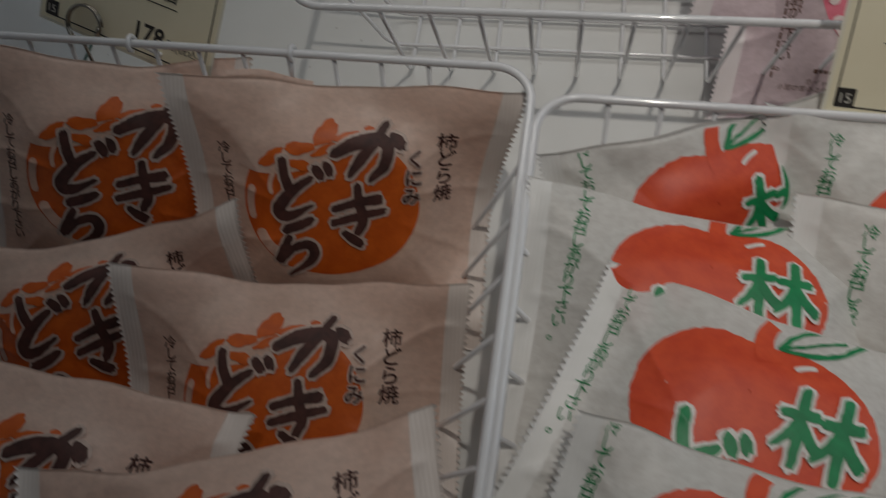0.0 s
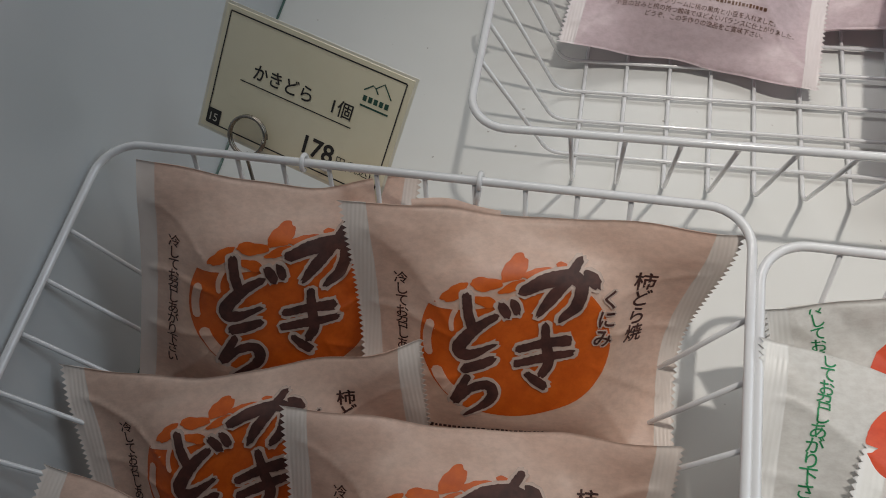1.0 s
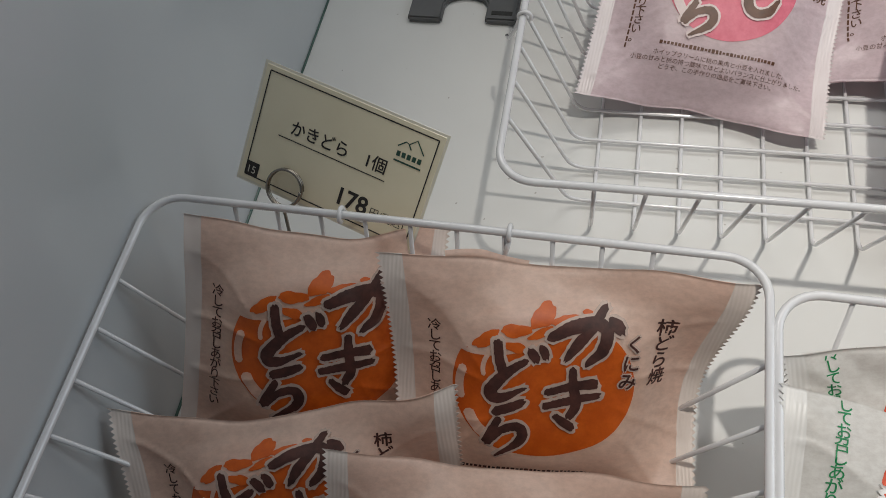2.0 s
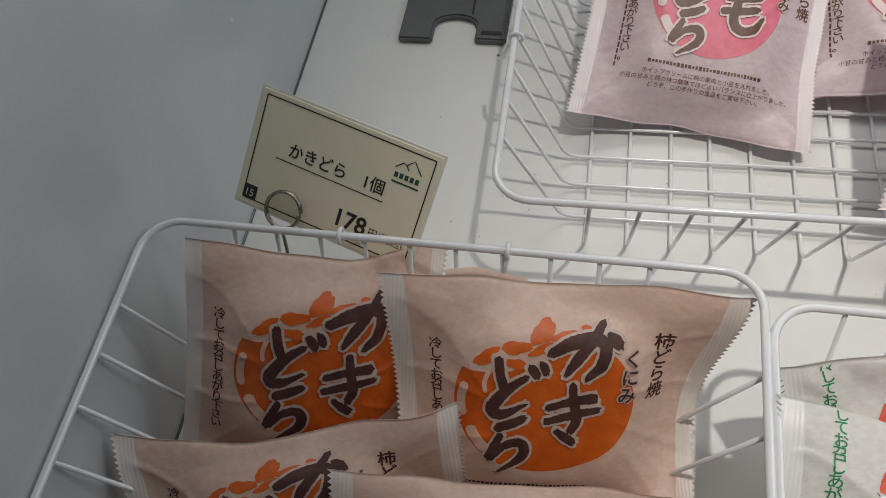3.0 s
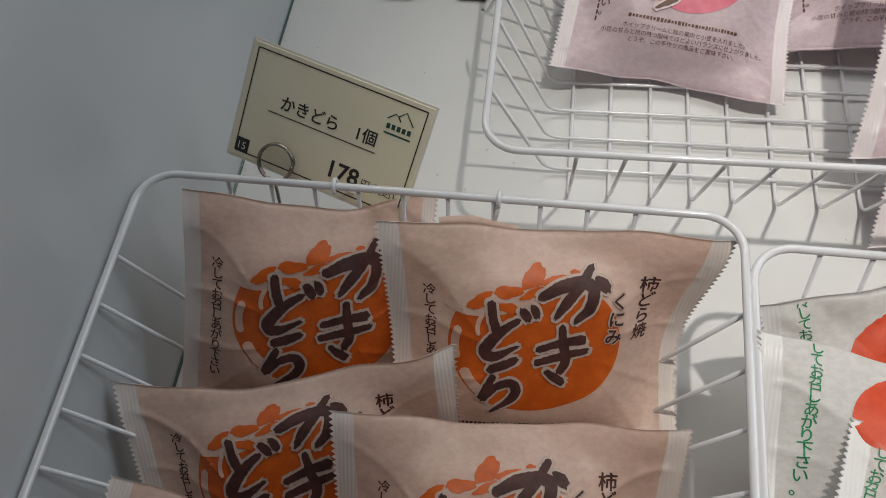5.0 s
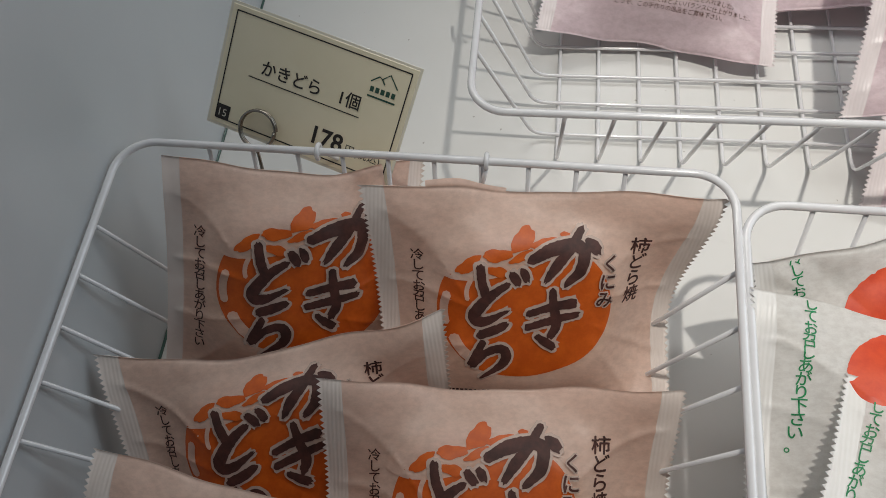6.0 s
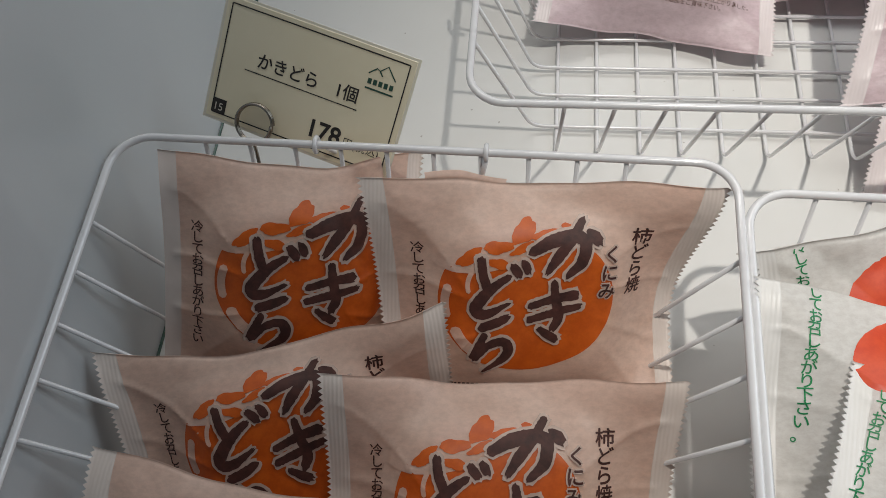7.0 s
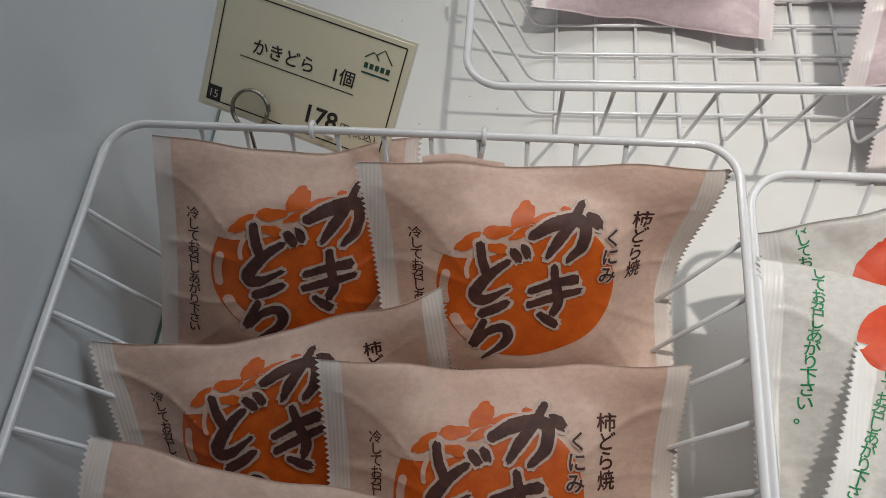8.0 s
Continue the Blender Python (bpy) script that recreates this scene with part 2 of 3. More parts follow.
class Wrapper:
    """The puffed form of one wrapper over its flat coordinates (u, v)."""

    def __init__(self, seed, width=0.158, thick=0.017, lift=(0, 0, 0, 0), dip=0.06, crease=1.0, shift=(0, 0), taper=0.0):
        rng = np.random.RandomState(seed)
        self.w, self.t, self.lift, self.dip, self.crease, self.shift, self.taper = width, thick, lift, dip, crease, shift, taper
        self.ph = rng.uniform(0, 6.28, 24)
        ang = rng.uniform(0, 3.14, 8)
        self.k = np.stack([np.cos(ang), np.sin(ang)], 1)
        self.fold = [(x, y, rng.uniform(-0.35, 0.35), rng.uniform(0.6, 1.3), rng.uniform(0.0016, 0.0034)) for x in (-1, 1) for y in (-0.8, -0.3, 0.25, 0.75)]

        self.facet = [(cx, cy, rng.uniform(0.0006, 0.0022), rng.uniform(0.009, 0.018)) for cx in (-1, 1) for cy in (-1, 1)]

    def height(self, u, v):
        a, b = np.abs(u) / (self.w / 2), np.abs(v) / (H / 2)
        r = np.hypot(u, v * 1.04) / 0.053
        pill = (1 - ss(0.3, 0.9, a)) * np.sqrt(np.clip(1 - b ** 2.2, 0, 1))
        puck = (1 - ss(0.62, 1.18, r)) * np.clip((1 - b ** 4), 0, 1)
        return self.t * (0.45 * pill + 0.55 * puck)

    def at(self, u, v, back=False, lift=0.0):
        a, b = np.abs(u) / (self.w / 2), np.abs(v) / (H / 2)
        h = self.height(u, v)
        ph, c = self.ph, self.crease
        edge = 1 - 0.72 * np.clip(h / self.t, 0, 1) ** 2
        live = 1 - ss(0.86, 0.97, a)
        wave = sum(np.sin(55 * (1 + 0.25 * i) * (self.k[i, 0] * u + self.k[i, 1] * v) + ph[i]) for i in range(5)) * 0.00016
        fine = sum((1 - np.abs(np.sin(75 * (self.k[i, 0] * u + self.k[i, 1] * v) + 0.8 * np.sin(40 * (self.k[i, 1] * u - self.k[i, 0] * v)) + ph[i + 8]))) ** 3 for i in range(4, 8)) * 0.00022
        pleat = (1 - np.abs(np.sin(v * 120 + 1.3 * np.sin(v * 60 + ph[16]) + ph[17] + np.sign(u)))) ** 2 * ss(0.55, 0.85, a) * live * 0.00022
        z = h + c * ((wave + fine) * edge * (0.35 + 0.65 * live) + pleat)
        for side, pos, slope, amp, wide in self.fold:        # sharp folds that run from the cake to the seal
            s = np.where(u * side > 0, 1.0, 0.0)
            line = v - pos * H / 2 * ss(0.1, 0.95, a) - slope * (np.abs(u) - self.w * 0.35)
            z = z + s * c * amp * 0.0012 * np.exp(-np.abs(line) / (0.7 * wide)) * ss(0.3, 0.62, a) * live * (1 - b ** 6)
        for cx, cy, amp, wide in self.facet:                 # long folds from each corner to the cake
            p, q = np.array((cx * self.w * 0.45, cy * H * 0.5)), np.array((cx * self.w * 0.24, cy * H * 0.16))
            d = (q - p) / np.hypot(*(q - p))
            run, off = (u - p[0]) * d[0] + (v - p[1]) * d[1], np.abs((v - p[1]) * d[0] - (u - p[0]) * d[1])
            z = z + c * amp * np.clip(1 - off / wide, 0, 1) * ss(-0.006, 0.012, run) * (1 - ss(0.028, 0.05, run)) * live
        z = z * (-0.42 if back else 1.0) + lift
        tl, tr, bl, br = self.lift
        top, bot, left, right = ss(0.0, 1, v / (H / 2)), ss(0.0, 1, -v / (H / 2)), ss(0.15, 1, -u / (self.w / 2)), ss(0.15, 1, u / (self.w / 2))
        z = z + tl * top * left + tr * top * right + bl * bot * left + br * bot * right
        z = z + np.sin(v * 50 + ph[18] + u * 9) * 0.0013 * ss(0.8, 1, a)
        z = z + (np.sin(u * 48 + ph[19]) * 0.0018 + np.sin(u * 121 + ph[21]) * 0.0007) * ss(0.72, 1, b)
        x = u * (1 - 0.035 * (1 - b * b)) * (1 + self.taper * v / (H / 2) * ss(0.3, 1, a))
        y = v * (1 - self.dip * (1 - a * a) * ss(0.3, 1, b)) + (np.sin(u * 75 + ph[20]) * 0.0010 + np.sin(u * 170 + ph[22]) * 0.0004) * ss(0.7, 1, b)
        return np.stack([x, y, z], -1)


NV = 96


def wrapper_skin(w, cols, tooth_first, tooth_last):
    """Front and back sheet between the given columns, sewn along the outside."""
    vs = np.linspace(-H / 2, H / 2, NV + 1)
    U, V = np.meshgrid(cols, vs, indexing="ij")
    zig = np.where(np.arange(NV + 1) % 2 == 0, -0.0009, 0.0009)
    U = U.copy()
    if tooth_first:
        U[0] += zig
    if tooth_last:
        U[-1] += zig
    f, bk = w.at(U, V).reshape(-1, 3), w.at(U, V, back=True).reshape(-1, 3)
    bk[:, 2] -= 0.0004
    n, m = len(cols), NV + 1
    faces = []
    for i in range(n - 1):
        for j in range(m - 1):
            a, b, c, d = i * m + j, (i + 1) * m + j, (i + 1) * m + j + 1, i * m + j + 1
            faces.append((a, b, c, d))
            faces.append((a + n * m, d + n * m, c + n * m, b + n * m))
    for i in range(n - 1):
        for j in (0, m - 1):
            a, b = i * m + j, (i + 1) * m + j
            faces.append((b, a, a + n * m, b + n * m) if j else (a, b, b + n * m, a + n * m))
    for i, on in ((0, tooth_first), (n - 1, tooth_last)):
        if on:
            for j in range(m - 1):
                a, b = i * m + j, i * m + j + 1
                faces.append((a, b, b + n * m, a + n * m) if i else (b, a, a + n * m, b + n * m))
    return np.concatenate([f, bk]), faces


def printed(name, shape, w, lift, mat, parent, label="", fine=None, rough=0.0):
    """A printed shape laid on the wrapper, a hair above the film."""
    co, fs = shape
    if fine:
        co, fs = refined(co, fs, fine)
    if rough:
        co = co + np.array([[noise.noise((x * 0.55, y * 0.55, 1.7)), noise.noise((x * 0.55, y * 0.55, 9.3))] for x, y in co]) * rough
    co = (co + w.shift) * MM
    pts = w.at(np.clip(co[:, 0], -w.w * 0.49, w.w * 0.49), np.clip(co[:, 1], -H * 0.49, H * 0.49), lift=lift)
    return piece(name, pts, fs, mat, parent, label)


def heavy(shape, grow, w, lift, mat, name, root, copies=8, ragged=0.4, label=""):
    """Brushed lettering: copies of the outline, spread round a small circle and laid one on another."""
    base = refined(*shape, 1.4 if ragged > 0.5 else 2.2)
    f = 0.95 if ragged > 0.5 else 0.5
    rag = np.array([[noise.noise((p * f, q * f, 1.7)), noise.noise((p * f, q * f, 9.3))] for p, q in base[0]]) * ragged
    pts, fs, n = [], [], 0
    for k in range(copies + 1):
        g = 0 if k == copies else grow
        co = (base[0] + rag + (g * math.cos(6.2832 * k / copies), g * math.sin(6.2832 * k / copies)) + w.shift) * MM
        p = w.at(np.clip(co[:, 0], -w.w * 0.49, w.w * 0.49), np.clip(co[:, 1], -H * 0.49, H * 0.49), lift=lift + 0.00001 * k)
        fs += [tuple(i + n for i in f) for f in base[1]]
        pts.append(p)
        n += len(p)
    return piece(name, np.concatenate(pts), fs, mat, root, label)


# Brush strokes of the title letters: points along each stroke, then its widths
KA = [([(2.4, 23), (9.9, 27.0), (17.5, 28.7), (21.6, 27.4), (22.2, 24), (20.7, 18.6), (16.4, 14.2)], (3.6, 5.0, 4.6, 4.4, 4.2, 4.0, 2.4)),
      ([(21.3, 34.6), (17, 27.4), (12, 20.8), (8.4, 15.3)], (2.6, 3.6, 4.0, 2.2)),
      ([(23.9, 30.2), (25.6, 28.6), (27.2, 26.7)], (2.6, 4.4, 3.4))]
KI = [([(2.6, 2.2), (11, 4.9), (19.4, 6.4)], (2.6, 3.0, 3.8)),
      ([(2.0, -3.3), (12, -0.3), (21.1, 2.0)], (2.6, 3.2, 2.4)),
      ([(11, 10.9), (12, 4.4), (13.4, -2.2), (11.6, -6.6)], (2.6, 3.4, 3.6, 3.0)),
      ([(6.3, -7.0), (9.4, -9.2), (12.7, -11)], (2.2, 3.2, 3.2))]
DO = [([(-17, 20.1), (-16.2, 14.5), (-14.2, 8.8)], (3.0, 3.2, 3.4)),
      ([(-6.7, 13.3), (-11, 10.5), (-15.7, 6.1), (-18.6, 1.8), (-17.3, -0.8), (-13, -0.4), (-6.5, 3)], (2.4, 3.2, 4.2, 4.6, 4.2, 3.2, 1.4)),
      ([(-5, 17.5), (-3.8, 16), (-2.4, 14.2)], (2.6, 3.4, 2.8)),
      ([(-0.9, 18.8), (0, 17.4), (0.8, 15.6)], (2.2, 3.2, 2.8))]
RA = [([(-16, -6.2), (-11, -4.6), (-6.5, -2.4)], (3.4, 3.6, 2.8)),
      ([(-14.8, -9.4), (-17.2, -14.5), (-18.4, -18.4)], (2.6, 3.0, 3.8)),
      ([(-18.2, -18.2), (-13.5, -13.8), (-8, -12), (-5.4, -14.5), (-6.8, -18.8), (-14, -24)], (3.4, 2.8, 3.4, 3.8, 3.4, 1.4))]
MO = [([(-1, 9.5), (-3, 2), (-3.3, -4.5), (0, -7.8), (5, -6.6), (7.5, -2.5)], (2.4, 3.2, 3.4, 3.2, 3.0, 1.6)),
      ([(-7, 4), (-1, 4.6), (5, 6)], (2.4, 2.6, 2.8)), ([(-8, -1.2), (-1, -0.4), (5, 1)], (2.4, 2.8, 2.4))]
TREE = [([(-4.4, 3.0), (0, 3.5), (4.2, 4.2)], (2.2, 2.4, 2.6)), ([(0.4, 10), (0, 1), (0, -9.5)], (2.6, 3.0, 2.4)),
        ([(-0.3, 2.5), (-2.4, -2.2), (-5.4, -5.6)], (2.4, 2.4, 1.6)), ([(0.5, 1.6), (2.8, -2.2), (5.2, -4.6)], (2.0, 2.6, 2.8))]


def moved(letter, dx, dy, k=1.0):
    return [([(x * k + dx, y * k + dy) for x, y in line], tuple(q * k for q in width)) for line, width in letter]


def brush(line, width, grow, seed, lanes=6):
    """One stroke of a brush: a smooth band of several bristle lanes with ragged ends."""
    rng = random.Random(seed)
    p = np.array(line, float)
    ext = np.concatenate([[2 * p[0] - p[1]], p, [2 * p[-1] - p[-2]]])
    wid = np.array([width[0], *width, width[-1]])
    pts, ws = [], []
    for i in range(1, len(ext) - 2):
        n = max(2, int(np.linalg.norm(ext[i + 1] - ext[i]) / 0.8))
        for t in np.linspace(0, 1, n, endpoint=i == len(ext) - 3):
            a, b, c, d = ext[i - 1], ext[i], ext[i + 1], ext[i + 2]
            pts.append(0.5 * (2 * b + (c - a) * t + (2 * a - 5 * b + 4 * c - d) * t * t + (3 * b - a - 3 * c + d) * t ** 3))
            ws.append(wid[i] * (1 - t) + wid[i + 1] * t)
    pts, ws = np.array(pts), np.array(ws)
    d = np.gradient(pts, axis=0)
    d /= np.linalg.norm(d, axis=1)[:, None] + 1e-9
    nrm = np.stack([-d[:, 1], d[:, 0]], 1)
    n, co = len(pts), []
    rag = 0.15 if not grow else 0.17
    for k in range(lanes + 1):
        f = 2 * k / lanes - 1
        side = np.array([rng.uniform(-rag, rag) if abs(f) == 1 else 0 for _ in range(n)])
        row = pts + nrm * ((ws / 2 + grow) * f + side * np.sign(f))[:, None]
        cap = (1 - f * f) * 0.35 * ws.mean() + grow * 0.9
        row[0] -= d[0] * (cap + rng.uniform(-0.25, 0.55))
        row[-1] += d[-1] * (cap + rng.uniform(-0.45, 0.9))
        co.append(row)
    faces = [(k * n + i, k * n + i + 1, (k + 1) * n + i + 1, (k + 1) * n + i) for k in range(lanes) for i in range(n - 1)]
    return np.concatenate(co), faces


def brushed(name, letter, grow, w, lift, mat, root, seed):
    """A whole letter laid on the film, stroke over stroke."""
    pts, fs, n = [], [], 0
    for k, (line, width) in enumerate(letter):
        co, f = refined(*brush(line, [1.08 * q for q in width], grow, seed * 10 + k), 1.6)
        co = (co + w.shift) * MM
        pts.append(w.at(np.clip(co[:, 0], -w.w * 0.49, w.w * 0.49), np.clip(co[:, 1], -H * 0.49, H * 0.49), lift=lift + 0.00003 * k))
        fs += [tuple(i + n for i in q) for q in f]
        n += len(co)
    return piece(name, np.concatenate(pts), fs, mat, root)


TITLE = {"persimmon": [KA, KI, DO, RA],
         "apple": [moved(TREE, 11.5, 11, 1.02) + moved(TREE, 22.5, 11, 1.12), moved(DO, -0.5, -15), moved(RA, -0.5, -16)],
         "peach": [moved(MO, 13, 25, 1.15), moved(MO, 12.5, 0, 1.2), DO, RA]}
SKINS = {"persimmon": (K_FILM, K_SEAL, K_DISC, K_HALO, K_INK), "apple": (A_FILM, A_SEAL, A_DISC, A_HALO, A_INK), "peach": (M_FILM, M_SEAL, M_DISC, M_HALO, M_INK)}


def wrapped_cake(kind, m, label, seed, small_print=True, fin=None, folded=False, **form):
    w = Wrapper(seed, **form)
    root = tagged(new(kind + "_cake_packet"), label, "snack packet", kind + " cake packets in the basket")
    skin, seal, disc, halo, dark = SKINS[kind]
    s = w.w / 2 * 0.875
    piece("wrapper_film", *wrapper_skin(w, np.linspace(-s, s, 81), False, False), skin, root)
    if folded:
        piece("end_fold", *wrapper_skin(w, np.linspace(-w.w / 2, -s, 6), False, False), K_FOLD, root, "pale end folded under")
    else:
        piece("end_seal", *wrapper_skin(w, np.linspace(-w.w / 2, -s, 6), True, False), seal, root, "pale crimped end seal with a toothed edge")
    piece("end_seal", *wrapper_skin(w, np.linspace(s, w.w / 2, 6), False, True), seal, root, "pale crimped end seal with a toothed edge")
    e = 0.00024
    taper = [0.4] + [1.0] * 12 + [0.4]
    if kind == "persimmon":
        fruit = printed("printed_fruit", blob(1.0, 3.6, 33.6, 28.2, ragged=0.012, seed=3, n=64), w, e, disc, root, "orange printed persimmon", fine=1.8)
        calyx = [(-0.9, 30.6, 5.8, 3.5, 50), (-10.5, 24.6, 5.6, 2.4, 4), (-21, 20.6, 5.4, 2.3, 38), (7, 29.2, 5.4, 2.0, 14), (-1.2, 24.2, 5.2, 1.7, 26), (15, 32.6, 1.9, 0.9, 0), (-10.6, 18.4, 4.4, 1.9, -12)]
        printed("printed_gap", blob(-9.5, 25.5, 25, 8.8, 17, 0.05, 5), w, 1.8 * e, skin, fruit, fine=1.8)
        for k, p in ((3.0, ((-28.4, 9.5), (-31.2, 3), (-28.8, -3.5))), (4.2, ((-26.5, -7), (-24, -13), (-17.5, -17))), (1.7, ((-20, 15.5), (-22.8, 11), (-21.2, 7)))):
            printed("printed_highlight", stroke(curve_points(*p), [k * q for q in taper]), w, 2.6 * e, skin, fruit, fine=1.5)
        for i, (x, y, rx, ry, a) in enumerate(calyx):
            printed("printed_calyx_leaf", blob(x, y, rx, ry, a, 0.17, i + 20), w, 3 * e, disc, fruit)
    elif kind == "apple":
        dent = lambda q: 1 - 0.16 * math.exp(-((q - math.pi / 2) / 0.30) ** 2)
        fruit = printed("printed_fruit", blob(0, 10, 33, 26, ragged=0.015, seed=4, n=72, shape=dent), w, e, disc, root, "red printed apple", fine=1.8, rough=0.5)
        printed("printed_stem", stroke(curve_points((1, 27), (-2, 36), (2, 42)), np.linspace(6.2, 4.4, 14)), w, 2 * e, disc, fruit, rough=0.5)
        for k, p in ((1.5, ((4, 33), (9, 47), (27, 45))), (1.5, ((4, 33), (20, 34), (27, 45))), (1.0, ((5, 34), (13, 39), (22, 43)))):
            printed("printed_leaf_line", stroke(curve_points(*p), k), w, 2 * e, dark, fruit, rough=0.6)
        printed("printed_highlight", stroke(curve_points((8, 27), (11, 29.5), (14, 30)), [1.6 * q for q in taper]), w, 2.6 * e, halo, fruit, fine=2.0)
    else:
        lobe = lambda q: 1 - 0.10 * math.exp(-((q + math.pi / 2) / 0.22) ** 2)
        fruit = printed("printed_fruit", blob(0, 5, 31, 29, ragged=0.01, seed=6, n=72, shape=lobe), w, e, disc, root, "rose pink printed peach", fine=1.8)
        for k, p in ((4.0, ((-25, 12), (-28, 3), (-25.5, -4))), (4.2, ((-24, -8), (-21, -14), (-16, -18)))):
            printed("printed_highlight", stroke(curve_points(*p), [k * q for q in taper]), w, 2.6 * e, halo, fruit, fine=2.0)
    for q in TITLE[kind]:
        brushed("letter_outline", q, 1.0, w, 3.6 * e, halo, root, len(q))
    for k, q in enumerate(TITLE[kind]):
        brushed("title_letter", q, 0.0, w, 4.8 * e, dark, root, seed + k)
    dy = 20 if kind == "apple" else 1
    x0 = -41 if kind == "apple" else -38.8
    pitch, size, slant = (4.2, 5.0, -0.5) if kind == "apple" else (4.2, 4.9, 0.0)
    heavy(column("冷してお召しあがり下さい" + ("" if kind == "persimmon" else "。"), x0, 21 + dy, pitch, size, 0.0, slant), 0.05, w, e, dark, "serving_note", root, 4, 0.0)
    if kind != "apple" and not folded:
        for k, ch in enumerate("くにみ"):
            spot = (32.6 - 0.6 * k, 21.8 - 7.0 * k, 7.0)
            heavy(placed(glyph(ch), *spot), 0.75, w, 3.6 * e, halo, "letter_outline", root, 6, 0.1)
            heavy(placed(glyph(ch), *spot), 0.14, w, 4.8 * e, dark, "region_letter", root, 4, 0.1)
        for k, ch in enumerate("柿どら焼" if kind == "persimmon" else "桃どら焼"):
            heavy(placed(glyph(ch), 43.2, 28 - 6.7 * k, 7.2), 0.14, w, e, dark, "kind_letter", root, 4, 0.1)
    if fin:
        us = np.linspace(fin[0], fin[1], 12)
        base, tip = w.at(us, np.full(12, H / 2)), w.at(us, np.full(12, H / 2), back=True)
        tip = base + np.stack([0.001 * np.sin(us * 300), 0.0026 + 0.0009 * np.sin(us * 130), 0.0012 + 0.0008 * np.sin(us * 210)], 1)
        base[:, 1] -= 0.004
        base[:, 2] -= 0.0012
        low = tip - (0, 0, 0.0005)
        fs = [(k, k + 1, 13 + k, 12 + k) for k in range(11)] + [(12 + k, 13 + k, 25 + k, 24 + k) for k in range(11)] + [(24 + k, 25 + k, k + 1, k) for k in range(11)]
        piece("back_fin", np.concatenate([base, tip, low]), fs, skin, root, "loose edge of the back seam")
    if small_print:
        lines = [("bar", -29.5, 0), ("ホイップクリームに桃の果肉と小豆を入れました。", -34.0, 2), ("小豆の甘みと桃の持つ酸味でほどよいバランスに仕上がりました。", -37.2, 2), ("どうぞ、この手作りの逸品をご賞味下さい。", -40.4, 2)] if kind == "peach" else [("bar", -33, 0), ("bar", -37, 0)]
        shapes = []
        for k, (txt, y, x) in enumerate(lines):
            if txt == "bar":
                rng = random.Random(k)
                q = -27.0
                while q < 27:
                    n = rng.uniform(0.7, 1.5)
                    shapes.append(stroke([(q, y), (q + n / 2, y), (q + n, y)], rng.uniform(0.9, 1.9)))
                    q += n + 0.55
            else:
                shapes.append(placed(glyph(txt), x, y, 2.75))
        printed("small_print", joined(shapes), w, e, dark, root)
    if kind == "peach":
        printed("code_bars", joined([stroke([(-41.8, 6 - 3.1 * i), (-41.8, 4.8 - 3.1 * i), (-41.8, 3.6 - 3.1 * i)], 0.8) for i in range(13)]), w, e, dark, root)
    root.matrix_world = m
    return root


# ---- display case ----
def case_part(name, bm, mat, label, kind="structure", smooth=False):
    ob = part(name, bm, mat, None, label, smooth)
    tagged(ob, category=name.split("_")[0], kind=kind)
    return ob


case_part("shelf", slab(-0.30, 1.1, -0.46, 0.52, ZS - 0.03, ZS, 0.003), SHELF, "white laminated display shelf under the baskets")
lean = slab(-0.012, 0, -0.46, 0.52, -0.03, 0.62, 0.002)
bmesh.ops.transform(lean, matrix=Matrix.Translation((-0.1785, 0, ZS)) @ Matrix.Rotation(radians(-6), 4, "Y"), verts=lean.verts[:])
case_part("wall_side", lean, PANEL, "grey painted side panel of the display case")
case_part("trim_seam", slab(-0.1786, -0.1772, -0.45, 0.515, ZS, ZS + 0.0012, 0.0003, 1), GREENEDGE, "dark green glass edge along the side panel foot")
case_part("wall_back", slab(-0.30, 1.1, 0.52, 0.54, ZS - 0.03, 1.5, 0.002), PANEL, "grey back panel of the display case")
case_part("case_front", slab(-0.30, 1.1, -0.48, -0.46, 0.05, ZS + 0.02, 0.003), PANEL, "grey front panel of the display case")
case_part("case_plinth", slab(-0.28, 1.08, -0.44, 0.52, 0.0, ZS - 0.03, 0), ROOM, "plain body of the display case")
# unseen room box, added so that glossy things have pale surfaces to reflect
case_part("floor", slab(-1.8, 1.8, -1.8, 1.8, -0.1, 0, 0), FLOORING, "plain grey store floor")
case_part("ceiling", slab(-1.8, 1.8, -1.8, 1.8, 2.45, 2.55, 0), ROOM, "unseen pale ceiling added to reflect light")
for nm, q in (("wall_west", (-1.9, -1.8, -1.8, 1.8)), ("wall_east", (1.8, 1.9, -1.8, 1.8)), ("wall_south", (-1.9, 1.9, -1.9, -1.8)), ("wall_north", (-1.9, 1.9, 1.8, 1.9))):
    case_part(nm, slab(*q, -0.1, 2.55, 0), ROOM, "unseen pale wall added to reflect light")


